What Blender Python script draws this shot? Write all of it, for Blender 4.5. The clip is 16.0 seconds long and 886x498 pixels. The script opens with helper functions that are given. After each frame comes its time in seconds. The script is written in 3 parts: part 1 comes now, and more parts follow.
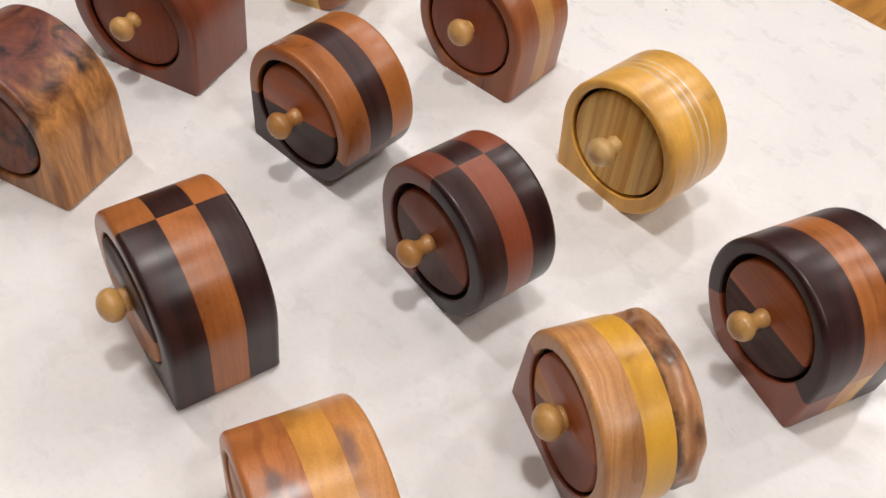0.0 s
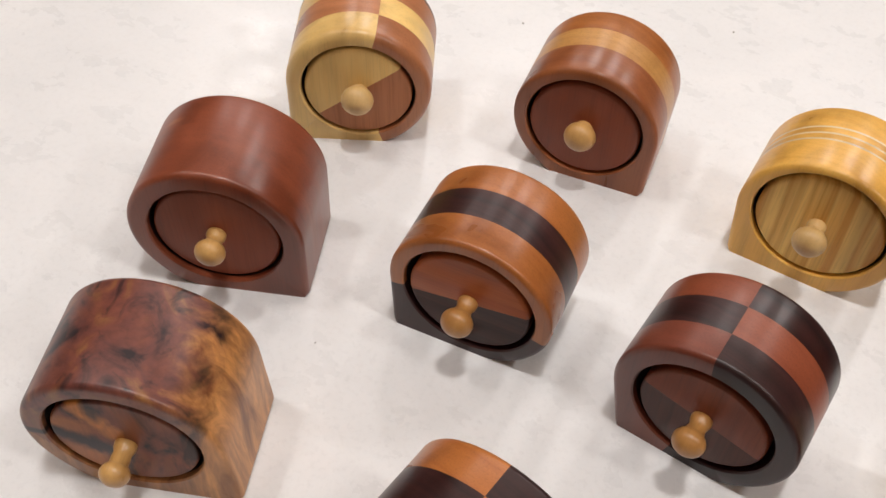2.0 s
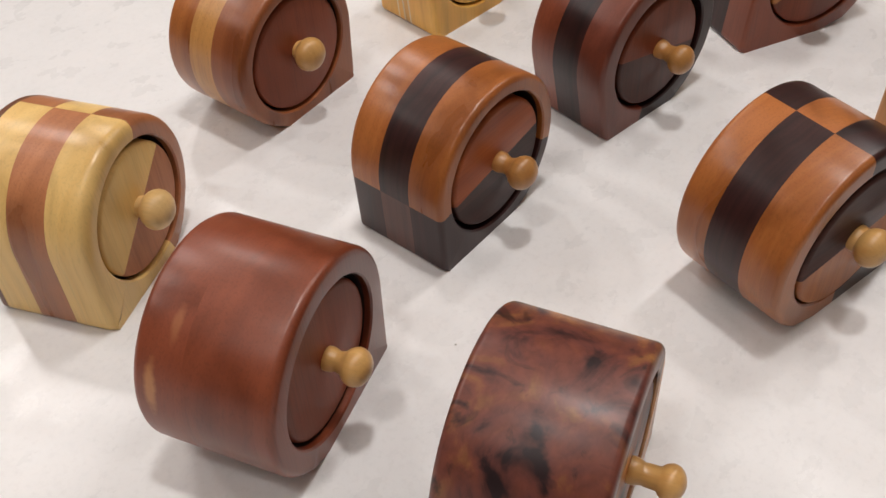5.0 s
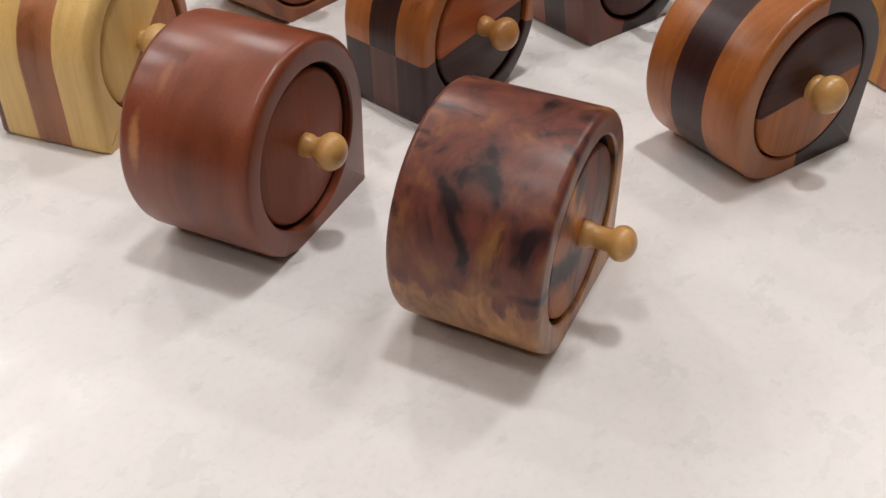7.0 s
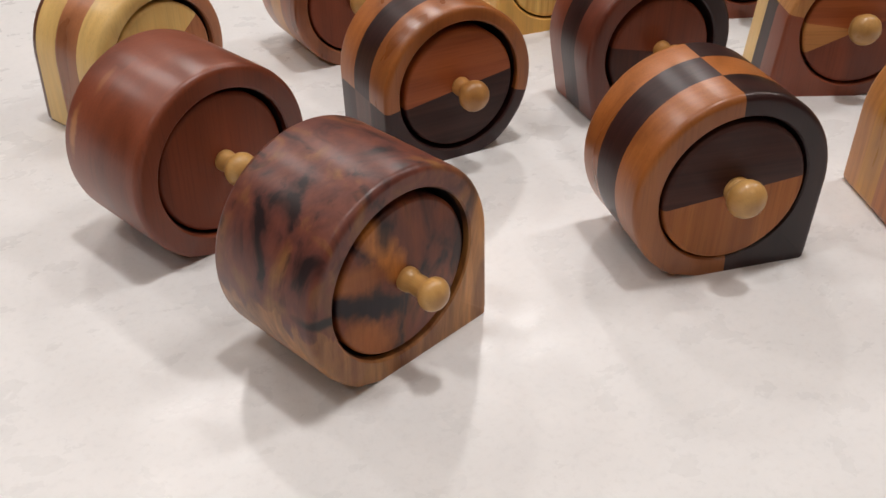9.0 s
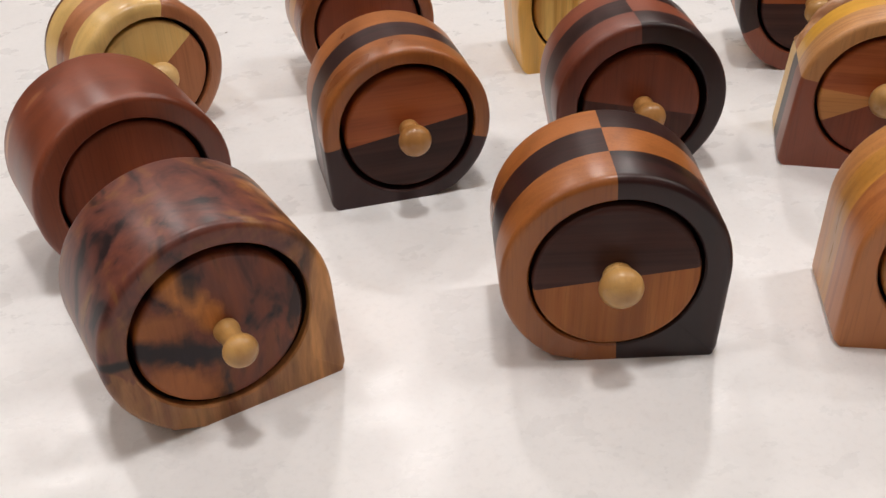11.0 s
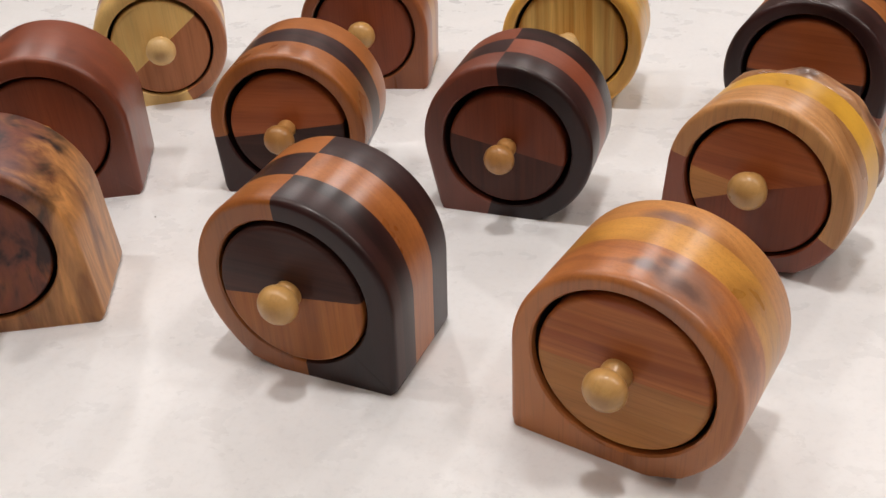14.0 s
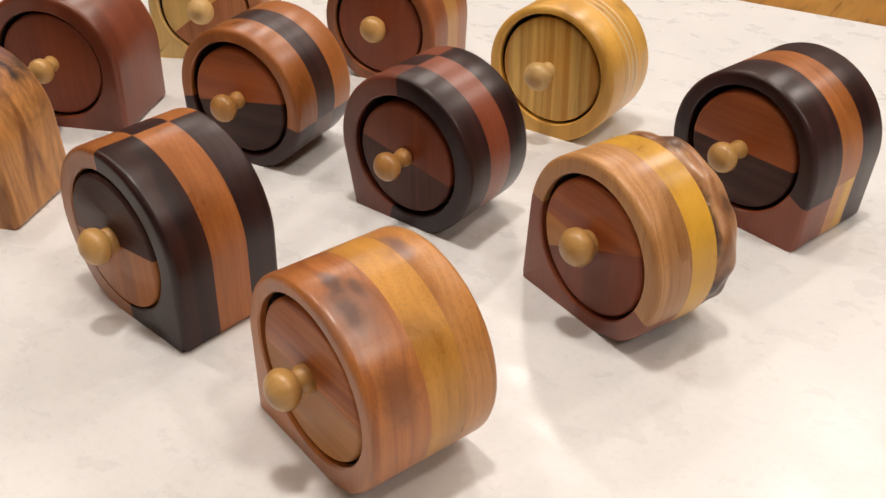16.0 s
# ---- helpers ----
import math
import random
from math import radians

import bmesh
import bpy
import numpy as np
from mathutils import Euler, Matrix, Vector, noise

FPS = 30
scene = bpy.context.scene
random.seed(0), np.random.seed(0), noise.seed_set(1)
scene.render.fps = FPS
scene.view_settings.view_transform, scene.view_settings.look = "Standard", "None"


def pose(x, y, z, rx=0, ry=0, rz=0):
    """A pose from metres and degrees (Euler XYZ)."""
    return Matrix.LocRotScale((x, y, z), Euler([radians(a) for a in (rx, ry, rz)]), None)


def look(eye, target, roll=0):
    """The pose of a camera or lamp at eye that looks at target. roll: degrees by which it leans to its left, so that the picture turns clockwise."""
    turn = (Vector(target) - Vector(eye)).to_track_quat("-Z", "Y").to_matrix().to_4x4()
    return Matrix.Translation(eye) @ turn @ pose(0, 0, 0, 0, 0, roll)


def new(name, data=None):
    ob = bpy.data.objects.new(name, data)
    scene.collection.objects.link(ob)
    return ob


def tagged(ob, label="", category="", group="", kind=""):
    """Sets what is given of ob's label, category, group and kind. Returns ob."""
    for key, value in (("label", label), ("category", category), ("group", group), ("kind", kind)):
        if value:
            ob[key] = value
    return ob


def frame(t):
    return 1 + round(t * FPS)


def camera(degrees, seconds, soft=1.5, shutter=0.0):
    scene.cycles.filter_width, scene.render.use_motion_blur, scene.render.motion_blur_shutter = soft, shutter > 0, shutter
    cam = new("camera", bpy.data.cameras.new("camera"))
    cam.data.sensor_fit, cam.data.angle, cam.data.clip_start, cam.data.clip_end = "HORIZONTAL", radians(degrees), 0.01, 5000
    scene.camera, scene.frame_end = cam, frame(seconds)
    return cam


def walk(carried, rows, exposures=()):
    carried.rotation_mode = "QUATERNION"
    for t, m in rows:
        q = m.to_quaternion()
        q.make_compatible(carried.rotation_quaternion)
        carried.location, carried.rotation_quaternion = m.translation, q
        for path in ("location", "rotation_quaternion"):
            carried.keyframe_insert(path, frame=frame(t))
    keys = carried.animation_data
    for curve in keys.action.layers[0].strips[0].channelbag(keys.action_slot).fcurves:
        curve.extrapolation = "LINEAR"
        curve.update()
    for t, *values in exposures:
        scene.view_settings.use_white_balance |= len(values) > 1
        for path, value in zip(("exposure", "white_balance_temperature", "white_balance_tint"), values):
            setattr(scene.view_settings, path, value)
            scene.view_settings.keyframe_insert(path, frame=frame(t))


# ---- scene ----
cam = camera(47.71, 16.0, soft=1.5)
PATH = [
    (0, (0.0304, -0.0326, 0.4710), (0.1574, 1.2721, -1.0389), 7.38),
    (0.5, (-0.0011, 0.0095, 0.4784), (0.1281, 1.2674, -1.0715), 5.40),
    (1, (-0.0516, 0.0498, 0.4749), (0.1568, 1.3017, -1.0705), 5.58),
    (1.5, (-0.1046, 0.1014, 0.4721), (0.2116, 1.3166, -1.0851), 3.85),
    (2, (-0.1390, 0.1534, 0.4669), (0.2724, 1.3451, -1.0855), 1.26),
    (2.5, (-0.1944, 0.2388, 0.4676), (0.4860, 1.2270, -1.1332), 1.06),
    (3, (-0.2487, 0.3086, 0.4663), (0.6146, 1.0378, -1.1840), 1.65),
    (3.5, (-0.2808, 0.3641, 0.4614), (0.7091, 0.8768, -1.1987), 1.48),
    (4, (-0.3271, 0.4639, 0.4636), (0.8105, 0.6468, -1.1714), 0.10),
    (4.5, (-0.3563, 0.4694, 0.4236), (0.9187, 0.4903, -1.1167), -2.08),
    (5, (-0.4002, 0.4816, 0.3730), (0.9875, 0.4390, -1.0661), -3.12),
    (7.5, (-0.5154, 0.4639, 0.2807), (1.0898, 0.5114, -0.9120), -0.07),
    (8, (-0.5146, 0.3996, 0.2874), (1.1208, 0.6018, -0.8449), -0.75),
    (8.5, (-0.5182, 0.3395, 0.2825), (1.0964, 0.7019, -0.8409), -0.06),
    (11, (-0.4205, 0.1661, 0.2969), (0.9618, 1.0578, -0.8418), -2.15),
    (11.5, (-0.3913, 0.1073, 0.2988), (0.8921, 1.1673, -0.8089), -2.59),
    (12, (-0.3541, 0.0567, 0.2874), (0.8184, 1.2490, -0.8095), -3.94),
    (12.5, (-0.3239, 0.0017, 0.2967), (0.7835, 1.2593, -0.7961), -4.22),
    (13, (-0.2996, 0.0034, 0.3101), (0.7382, 1.2985, -0.8056), -4.86),
    (13.5, (-0.2577, -0.0200, 0.3032), (0.7635, 1.2711, -0.8336), -3.59),
    (14, (-0.2239, -0.0523, 0.3020), (0.6387, 1.3714, -0.8071), -3.92),
    (14.5, (-0.1888, -0.0749, 0.2946), (0.5403, 1.4441, -0.7834), -2.90),
    (15, (-0.1378, -0.1049, 0.2917), (0.4627, 1.4681, -0.7873), -1.33),
    (15.5, (-0.0856, -0.1278, 0.3035), (0.3881, 1.4836, -0.7820), -0.68),
    (16, (-0.0423, -0.1478, 0.3121), (0.3667, 1.4686, -0.7932), -0.04),
]
walk(cam, [(t, look(eye, target, roll)) for t, eye, target, roll in PATH],
     [(0, -0.16, 6500, 10), (1, -0.18, 6500, 10), (3, -0.23, 6500, 10), (4.5, -0.33, 6500, 10), (5, -0.30, 6500, 10), (7.5, -0.26, 6500, 10), (8.5, -0.27, 6500, 10), (12, -0.18, 6500, 10), (14.5, -0.15, 6500, 10), (15.5, -0.01, 6500, 10), (16, -0.08, 7000, 10)])

# ---- world, lamps ----
world = bpy.data.worlds.new("world")
scene.world = world
world.use_nodes = True
world.node_tree.nodes["Background"].inputs["Color"].default_value = (1.0, 0.93, 0.85, 1)
world.node_tree.nodes["Background"].inputs["Strength"].default_value = 0.08

TABLE_TURN = 45.0                       # the table stands askew to the axes
FLOOR_Z, CEILING_Z = -0.76, 2.50
LAMP_SPOTS = [(0.05, 0.29, 43.0), (0.89, -0.64, 22.0), (-0.79, 1.06, 19.0), (1.73, -1.50, 42.0), (-1.62, 1.92, 16.0),
              (2.72, 1.05, 44.0), (1.88, 1.90, 38.0), (1.05, 2.76, 38.0), (0.20, 3.62, 30.0), (-1.70, -1.50, 4.0), (-2.55, -0.65, 4.5), (-0.85, -2.35, 4.5)]
LAMP_GAIN = 0.52
LAMP_COLOUR = (1.0, 0.947, 0.917)


def ceiling_lamp_light(x, y, power, size=0.20):
    data = bpy.data.lights.new("lamp_light", "AREA")
    data.shape, data.size, data.energy, data.color = "DISK", size, power * LAMP_GAIN, LAMP_COLOUR
    ob = new("lamp_light", data)
    ob.matrix_world = pose(x, y, CEILING_Z - 0.05)
    return ob


for lx, ly, power in LAMP_SPOTS:
    ceiling_lamp_light(lx, ly, power)


# ---- materials ----
def shader(name, rough=0.5):
    m = bpy.data.materials.new(name)
    m.use_nodes = True
    nt = m.node_tree
    b = nt.nodes["Principled BSDF"]
    b.inputs["Roughness"].default_value = rough
    b.inputs["Specular IOR Level"].default_value = 0.40
    return m, nt, b


def node(nt, kind, **inputs):
    n = nt.nodes.new(kind)
    for key, value in inputs.items():
        n.inputs[key.replace("_", " ")].default_value = value
    return n


def ramp(nt, fac, stops):
    n = nt.nodes.new("ShaderNodeValToRGB")
    while len(n.color_ramp.elements) < len(stops):
        n.color_ramp.elements.new(0.5)
    for e, (p, c) in zip(n.color_ramp.elements, stops):
        e.position, e.color = p, (*c, 1)
    nt.links.new(fac, n.inputs["Fac"])
    return n.outputs["Color"]


def mixed(nt, fac, a, b, mode="MIX"):
    n = nt.nodes.new("ShaderNodeMix")
    n.data_type, n.blend_type = "RGBA", mode
    for sock, value in ((n.inputs[0], fac), (n.inputs[6], a), (n.inputs[7], b)):
        if isinstance(value, bpy.types.NodeSocket):
            nt.links.new(value, sock)
        else:
            sock.default_value = value if isinstance(value, float) else (*value, 1)
    return n.outputs[2]


def scaled(nt, vector, scale):
    n = nt.nodes.new("ShaderNodeVectorMath")
    n.operation = "MULTIPLY"
    nt.links.new(vector, n.inputs[0])
    n.inputs[1].default_value = scale
    return n.outputs[0]


def shifted(nt):
    """Object coordinates, moved by an amount of its own for each piece."""
    tc = nt.nodes.new("ShaderNodeTexCoord")
    info = nt.nodes.new("ShaderNodeObjectInfo")
    mul = nt.nodes.new("ShaderNodeMath")
    mul.operation = "MULTIPLY"
    nt.links.new(info.outputs["Random"], mul.inputs[0])
    mul.inputs[1].default_value = 3.7
    add = nt.nodes.new("ShaderNodeVectorMath")
    nt.links.new(tc.outputs["Object"], add.inputs[0])
    nt.links.new(mul.outputs[0], add.inputs[1])
    return add.outputs[0], tc.outputs["Object"], info.outputs["Random"]


def noise_tex(nt, vector, scale, detail=4.0, rough=0.55, distort=0.0):
    n = node(nt, "ShaderNodeTexNoise", Scale=scale, Detail=detail, Roughness=rough, Distortion=distort)
    nt.links.new(vector, n.inputs["Vector"])
    return n.outputs["Fac"]


def spot(nt, vector, place, size, strength):
    """A frayed patch round one place in the wood; size is its reach along x, y and z."""
    sub = nt.nodes.new("ShaderNodeVectorMath")
    sub.operation = "SUBTRACT"
    nt.links.new(vector, sub.inputs[0])
    sub.inputs[1].default_value = place
    near = scaled(nt, sub.outputs[0], tuple(1 / a for a in size))
    length = nt.nodes.new("ShaderNodeVectorMath")
    length.operation = "LENGTH"
    nt.links.new(near, length.inputs[0])
    fray = nt.nodes.new("ShaderNodeMath")
    fray.operation = "MULTIPLY_ADD"
    nt.links.new(noise_tex(nt, vector, 140.0, 3.0, 0.6), fray.inputs[0])
    fray.inputs[1].default_value = 0.9
    nt.links.new(length.outputs["Value"], fray.inputs[2])
    half = nt.nodes.new("ShaderNodeMath")
    half.operation = "MULTIPLY"
    nt.links.new(fray.outputs[0], half.inputs[0])
    half.inputs[1].default_value = 0.5
    return ramp(nt, half.outputs[0], [(0.40, (strength,) * 3), (0.70, (0, 0, 0))])


def wood(name, light, dark, rings=160.0, contrast=0.6, rough=0.32, axis=2, figure=0.5, pores=0.16, turned=False, spots=(), gloss=0.42, varnish=0.25):
    """Oiled wood: growth rings stretched along one axis, pores, slow changes of tone, dark knots where asked, and a thin rubbed varnish."""
    m, nt, b = shader(name, rough)
    b.inputs["Specular IOR Level"].default_value = gloss
    b.inputs["Coat Weight"].default_value = 0.0 if turned else varnish
    b.inputs["Coat Roughness"].default_value = 0.30
    vec, plain, rnd = shifted(nt)
    stretch = [1.0, 1.0, 1.0]
    stretch[axis] = 0.16
    along = scaled(nt, vec, stretch)
    bend = noise_tex(nt, along, 22.0, 2.0)
    sep = nt.nodes.new("ShaderNodeSeparateXYZ")
    nt.links.new(along, sep.inputs[0])
    madd = nt.nodes.new("ShaderNodeMath")
    madd.operation = "MULTIPLY_ADD"
    nt.links.new(bend, madd.inputs[0])
    madd.inputs[1].default_value = 0.03 * figure
    nt.links.new(sep.outputs[(0 if axis != 0 else 2) if turned or axis != 2 else 1], madd.inputs[2])
    madd2 = nt.nodes.new("ShaderNodeMath")
    madd2.operation = "MULTIPLY_ADD"
    nt.links.new(sep.outputs[1 if turned or axis != 2 else 0], madd2.inputs[0])
    madd2.inputs[1].default_value = 0.5 if turned else 0.14
    nt.links.new(madd.outputs[0], madd2.inputs[2])
    comb = nt.nodes.new("ShaderNodeCombineXYZ")
    nt.links.new(madd2.outputs[0], comb.inputs[0])
    ringtex = noise_tex(nt, comb.outputs[0], rings, 3.0, 0.6)
    stretch2 = [1.0, 1.0, 1.0]
    stretch2[axis] = 0.035
    pore = noise_tex(nt, scaled(nt, vec, stretch2), 900.0, 2.0, 0.6)
    slow = noise_tex(nt, along, 30.0, 3.0, 0.5, 0.6)
    mid = tuple((p + q) / 2 for p, q in zip(light, dark))
    lo, hi = 0.5 - 0.32 * (1.2 - contrast), 0.5 + 0.32 * (1.2 - contrast)
    col = ramp(nt, ringtex, [(lo, dark), (0.5, mid), (hi, light)])
    tone = ramp(nt, slow, [(0.30, (0.60, 0.54, 0.50)), (0.48, (0.90, 0.88, 0.86)), (0.68, (1.06, 1.05, 1.02))])
    col = mixed(nt, 1.0, col, tone, "MULTIPLY")
    specks = ramp(nt, pore, [(0.36, (1 - pores,) * 3), (0.48, (1, 1, 1))])
    col = mixed(nt, 0.8, col, specks, "MULTIPLY")
    each = ramp(nt, rnd, [(0.0, (0.86, 0.84, 0.82)), (1.0, (1.0, 1.0, 1.0))])
    col = mixed(nt, 1.0, col, each, "MULTIPLY")
    for place, size, colour, strength in spots:
        col = mixed(nt, spot(nt, plain, place, size, strength), col, colour)
    nt.links.new(col, b.inputs["Base Color"])
    rr = node(nt, "ShaderNodeMapRange", From_Min=0.3, From_Max=0.7, To_Min=rough - 0.06, To_Max=rough + 0.10)
    nt.links.new(slow, rr.inputs["Value"])
    nt.links.new(rr.outputs[0], b.inputs["Roughness"])
    bump = node(nt, "ShaderNodeBump", Strength=0.12, Distance=0.0004)
    nt.links.new(pore, bump.inputs["Height"])
    nt.links.new(bump.outputs[0], b.inputs["Normal"])
    if turned:
        b.inputs["Specular IOR Level"].default_value = 0.75 * gloss
        b.inputs["Anisotropic"].default_value = 0.75
        tan = nt.nodes.new("ShaderNodeTangent")
        tan.direction_type, tan.axis = "RADIAL", "Y"
        nt.links.new(tan.outputs[0], b.inputs["Tangent"])
    return m


def burl(name, heart, dark, sap, turned=False, edge_at=0.055, patch=34.0, spots=()):
    """Swirling heartwood in purple-brown and orange patches, streaked near-black, with a golden sapwood edge on one side."""
    m, nt, b = shader(name, 0.40)
    b.inputs["Coat Weight"].default_value = 0.0 if turned else 0.22
    b.inputs["Coat Roughness"].default_value = 0.30
    vec, plain, rnd = shifted(nt)
    swirl = noise_tex(nt, scaled(nt, plain, (1, 0.9, 0.62)), patch, 4.0, 0.52, 0.9)
    fine = noise_tex(nt, scaled(nt, plain, (1, 1, 0.14)), 230.0, 3.0, 0.6, 0.5)
    fibre = noise_tex(nt, scaled(nt, plain, (1, 1, 0.12)), 70.0, 4.0, 0.6, 1.6)
    blot = noise_tex(nt, scaled(nt, plain, (1, 0.9, 0.42)), 1.35 * patch, 4.0, 0.55, 0.9)
    purple = tuple(0.72 * c + d for c, d in zip(heart, (0.0, 0.002, 0.008)))
    orange = tuple(0.5 * p + 0.28 * q for p, q in zip(heart, sap))
    col = ramp(nt, swirl, [(0.35, dark), (0.43, purple), (0.52, heart), (0.59, orange), (0.70, tuple(0.62 * c for c in sap))])
    col = mixed(nt, ramp(nt, blot, [(0.54, (0, 0, 0)), (0.64, (0.88, 0.88, 0.88))]), col, dark)
    sapcol = ramp(nt, fibre, [(0.33, tuple(a * c for a, c in zip((0.50, 0.40, 0.36), sap))), (0.42, tuple(a * c for a, c in zip((0.76, 0.70, 0.66), sap))), (0.52, sap), (0.64, tuple(1.35 * c for c in sap))])
    sep = nt.nodes.new("ShaderNodeSeparateXYZ")
    nt.links.new(plain, sep.inputs[0])
    edge = nt.nodes.new("ShaderNodeMath")
    edge.operation = "MULTIPLY_ADD"
    nt.links.new(swirl, edge.inputs[0])
    edge.inputs[1].default_value = 0.06
    nt.links.new(sep.outputs[0], edge.inputs[2])
    fac = ramp(nt, edge.outputs[0], [(edge_at, (0, 0, 0)), (edge_at + 0.016, (0.95, 0.95, 0.95))])
    low = nt.nodes.new("ShaderNodeMath")
    low.operation = "MULTIPLY_ADD"
    nt.links.new(blot, low.inputs[0])
    low.inputs[1].default_value = -0.074
    nt.links.new(sep.outputs[2], low.inputs[2])
    if not turned:
        foot = ramp(nt, low.outputs[0], [(0.0, (0.6, 0.6, 0.6)), (0.005, (0, 0, 0))])
        col = mixed(nt, foot, col, sapcol)
        col = mixed(nt, fac, col, sapcol)
    for place, size, colour, strength in spots:
        col = mixed(nt, spot(nt, plain, place, size, strength), col, colour)
    nt.links.new(mixed(nt, 0.55, col, ramp(nt, fine, [(0.35, (0.60, 0.55, 0.52)), (0.6, (1, 1, 1))]), "MULTIPLY"), b.inputs["Base Color"])
    bump = node(nt, "ShaderNodeBump", Strength=0.10, Distance=0.0004)
    nt.links.new(fine, bump.inputs["Height"])
    nt.links.new(bump.outputs[0], b.inputs["Normal"])
    if turned:
        b.inputs["Anisotropic"].default_value = 0.7
        tan = nt.nodes.new("ShaderNodeTangent")
        tan.direction_type, tan.axis = "RADIAL", "Y"
        nt.links.new(tan.outputs[0], b.inputs["Tangent"])
    return m


def two_woods(name, **args):
    turned = {**args, "rough": args.get("rough", 0.32) + 0.07}
    return wood(name, **args), wood(name + "_turned", turned=True, **turned)


CHERRY, CHERRY_T = two_woods("cherry", light=(0.53, 0.198, 0.050), dark=(0.37, 0.110, 0.026), contrast=0.55)
WENGE = wood("dark_wood", light=(0.060, 0.0190, 0.0180), dark=(0.016, 0.0054, 0.0060), contrast=0.7, rings=130.0, rough=0.36, gloss=0.36, varnish=0.15)
# lighter copy of the dark wood: the drawer fronts' sheen is put into its colour
WENGE_T = wood("dark_wood_sheen", light=(0.095, 0.038, 0.030), dark=(0.034, 0.0135, 0.012), contrast=0.7, rings=120.0, rough=0.42, gloss=0.34, turned=True, axis=0)
PADAUK, PADAUK_T = two_woods("red_wood", light=(0.335, 0.085, 0.036), dark=(0.225, 0.052, 0.022), contrast=0.30, rings=110.0, gloss=0.48, rough=0.36)
BROWN = wood("brown_wood", light=(0.25, 0.105, 0.055), dark=(0.15, 0.055, 0.03), contrast=0.45)
PALE, PALE_T = two_woods("pale_wood", light=(0.97, 0.71, 0.285), dark=(0.89, 0.58, 0.195), contrast=0.3, pores=0.1)
PINK, PINK_T = two_woods("pinkish_wood", light=(0.60, 0.255, 0.115), dark=(0.46, 0.175, 0.075), contrast=0.4)
YELLOW = wood("yellow_wood", light=(0.86, 0.50, 0.06), dark=(0.74, 0.37, 0.035), contrast=0.4, pores=0.08)
PINE = wood("honey_wood", light=(0.94, 0.565, 0.13), dark=(0.77, 0.40, 0.07), contrast=0.4, pores=0.1)
ASH = wood("ash_wood", light=(0.68, 0.36, 0.14), dark=(0.46, 0.20, 0.066), contrast=0.8, rings=260.0)
KNOTTY = wood("knotty_cedar_wood", light=(0.67, 0.260, 0.074), dark=(0.41, 0.128, 0.036), contrast=0.6, figure=0.9, rings=210.0, gloss=0.5,
              spots=[((0.018, 0.012, 0.087), (0.024, 0.019, 0.019), (0.30, 0.16, 0.115), 0.75), ((0.003, 0.013, 0.092), (0.009, 0.0055, 0.012), (0.09, 0.05, 0.045), 0.78),
                     ((0.018, 0.011, 0.088), (0.012, 0.006, 0.012), (0.10, 0.055, 0.048), 0.78), ((0.010, 0.019, 0.091), (0.007, 0.004, 0.010), (0.11, 0.055, 0.045), 0.7),
                     ((0.043, 0.014, 0.062), (0.013, 0.011, 0.020), (0.22, 0.08, 0.036), 0.75)])
KNOTTY_BACK = wood("knotty_back_wood", light=(0.78, 0.38, 0.115), dark=(0.50, 0.19, 0.05), contrast=0.7, figure=0.8, rings=210.0,
                   spots=[((-0.002, 0.047, 0.092), (0.015, 0.006, 0.012), (0.19, 0.10, 0.08), 0.85)])
ORANGE = wood("amber_wood", light=(0.80, 0.41, 0.085), dark=(0.62, 0.27, 0.045), contrast=0.35)
STRIPED_T = wood("striped_ash", light=(0.97, 0.66, 0.205), dark=(0.66, 0.33, 0.065), contrast=0.95, rings=85.0, figure=0.7, rough=0.39, turned=True)
MAPLE = wood("maple", light=(0.76, 0.47, 0.175), dark=(0.62, 0.34, 0.105), contrast=0.35, axis=1, rough=0.32, pores=0.08, spots=[((0.0008, -0.0212, -0.0012), (0.0085, 0.008, 0.008), (0.36, 0.18, 0.065), 0.65)])
BROWN_KNOB = wood("brown_knob_wood", light=(0.60, 0.32, 0.105), dark=(0.44, 0.205, 0.058), contrast=0.4, axis=1, rough=0.32, pores=0.1)
BAND = wood("golden_tan_wood", light=(0.66, 0.36, 0.115), dark=(0.50, 0.235, 0.066), contrast=0.4)
WHITEWOOD = wood("white_veneer", light=(0.85, 0.72, 0.48), dark=(0.78, 0.62, 0.38), contrast=0.3, pores=0.15)
CRACK = [((-0.047 + 0.004 * k, 0.002, 0.047 - 0.0008 * k), (0.006, 0.012, 0.0032), (0.012, 0.007, 0.008), 0.95) for k in range(4)]
CRACK += [((-0.034, 0.056, 0.010), (0.020, 0.012, 0.012), (0.50, 0.25, 0.07), 0.8), ((-0.020, 0.010, 0.006), (0.016, 0.014, 0.010), (0.50, 0.25, 0.07), 0.75)]
BURL = burl("burl", (0.190, 0.057, 0.036), (0.018, 0.008, 0.010), (0.52, 0.24, 0.075), patch=42.0, spots=CRACK)
FLAME = [((-0.0175 + 0.0045 * k, 0.0, 0.030 - 0.0072 * k), (0.0075, 0.03, 0.0102), (0.60, 0.22, 0.050), 0.95) for k in range(4)]
FLAME += [((-0.027, 0.0, 0.0115), (0.0161, 0.03, 0.0088), (0.42, 0.14, 0.036), 0.9), ((-0.019, 0.0, 0.0075), (0.0119, 0.03, 0.0071), (0.36, 0.115, 0.034), 0.85)]
FLAME += [((-0.034 + 0.0072 * k, 0.0, 0.0025 - 0.0032 * k), (0.0102, 0.03, 0.0075), (0.014, 0.008, 0.012), 0.97) for k in range(5)]
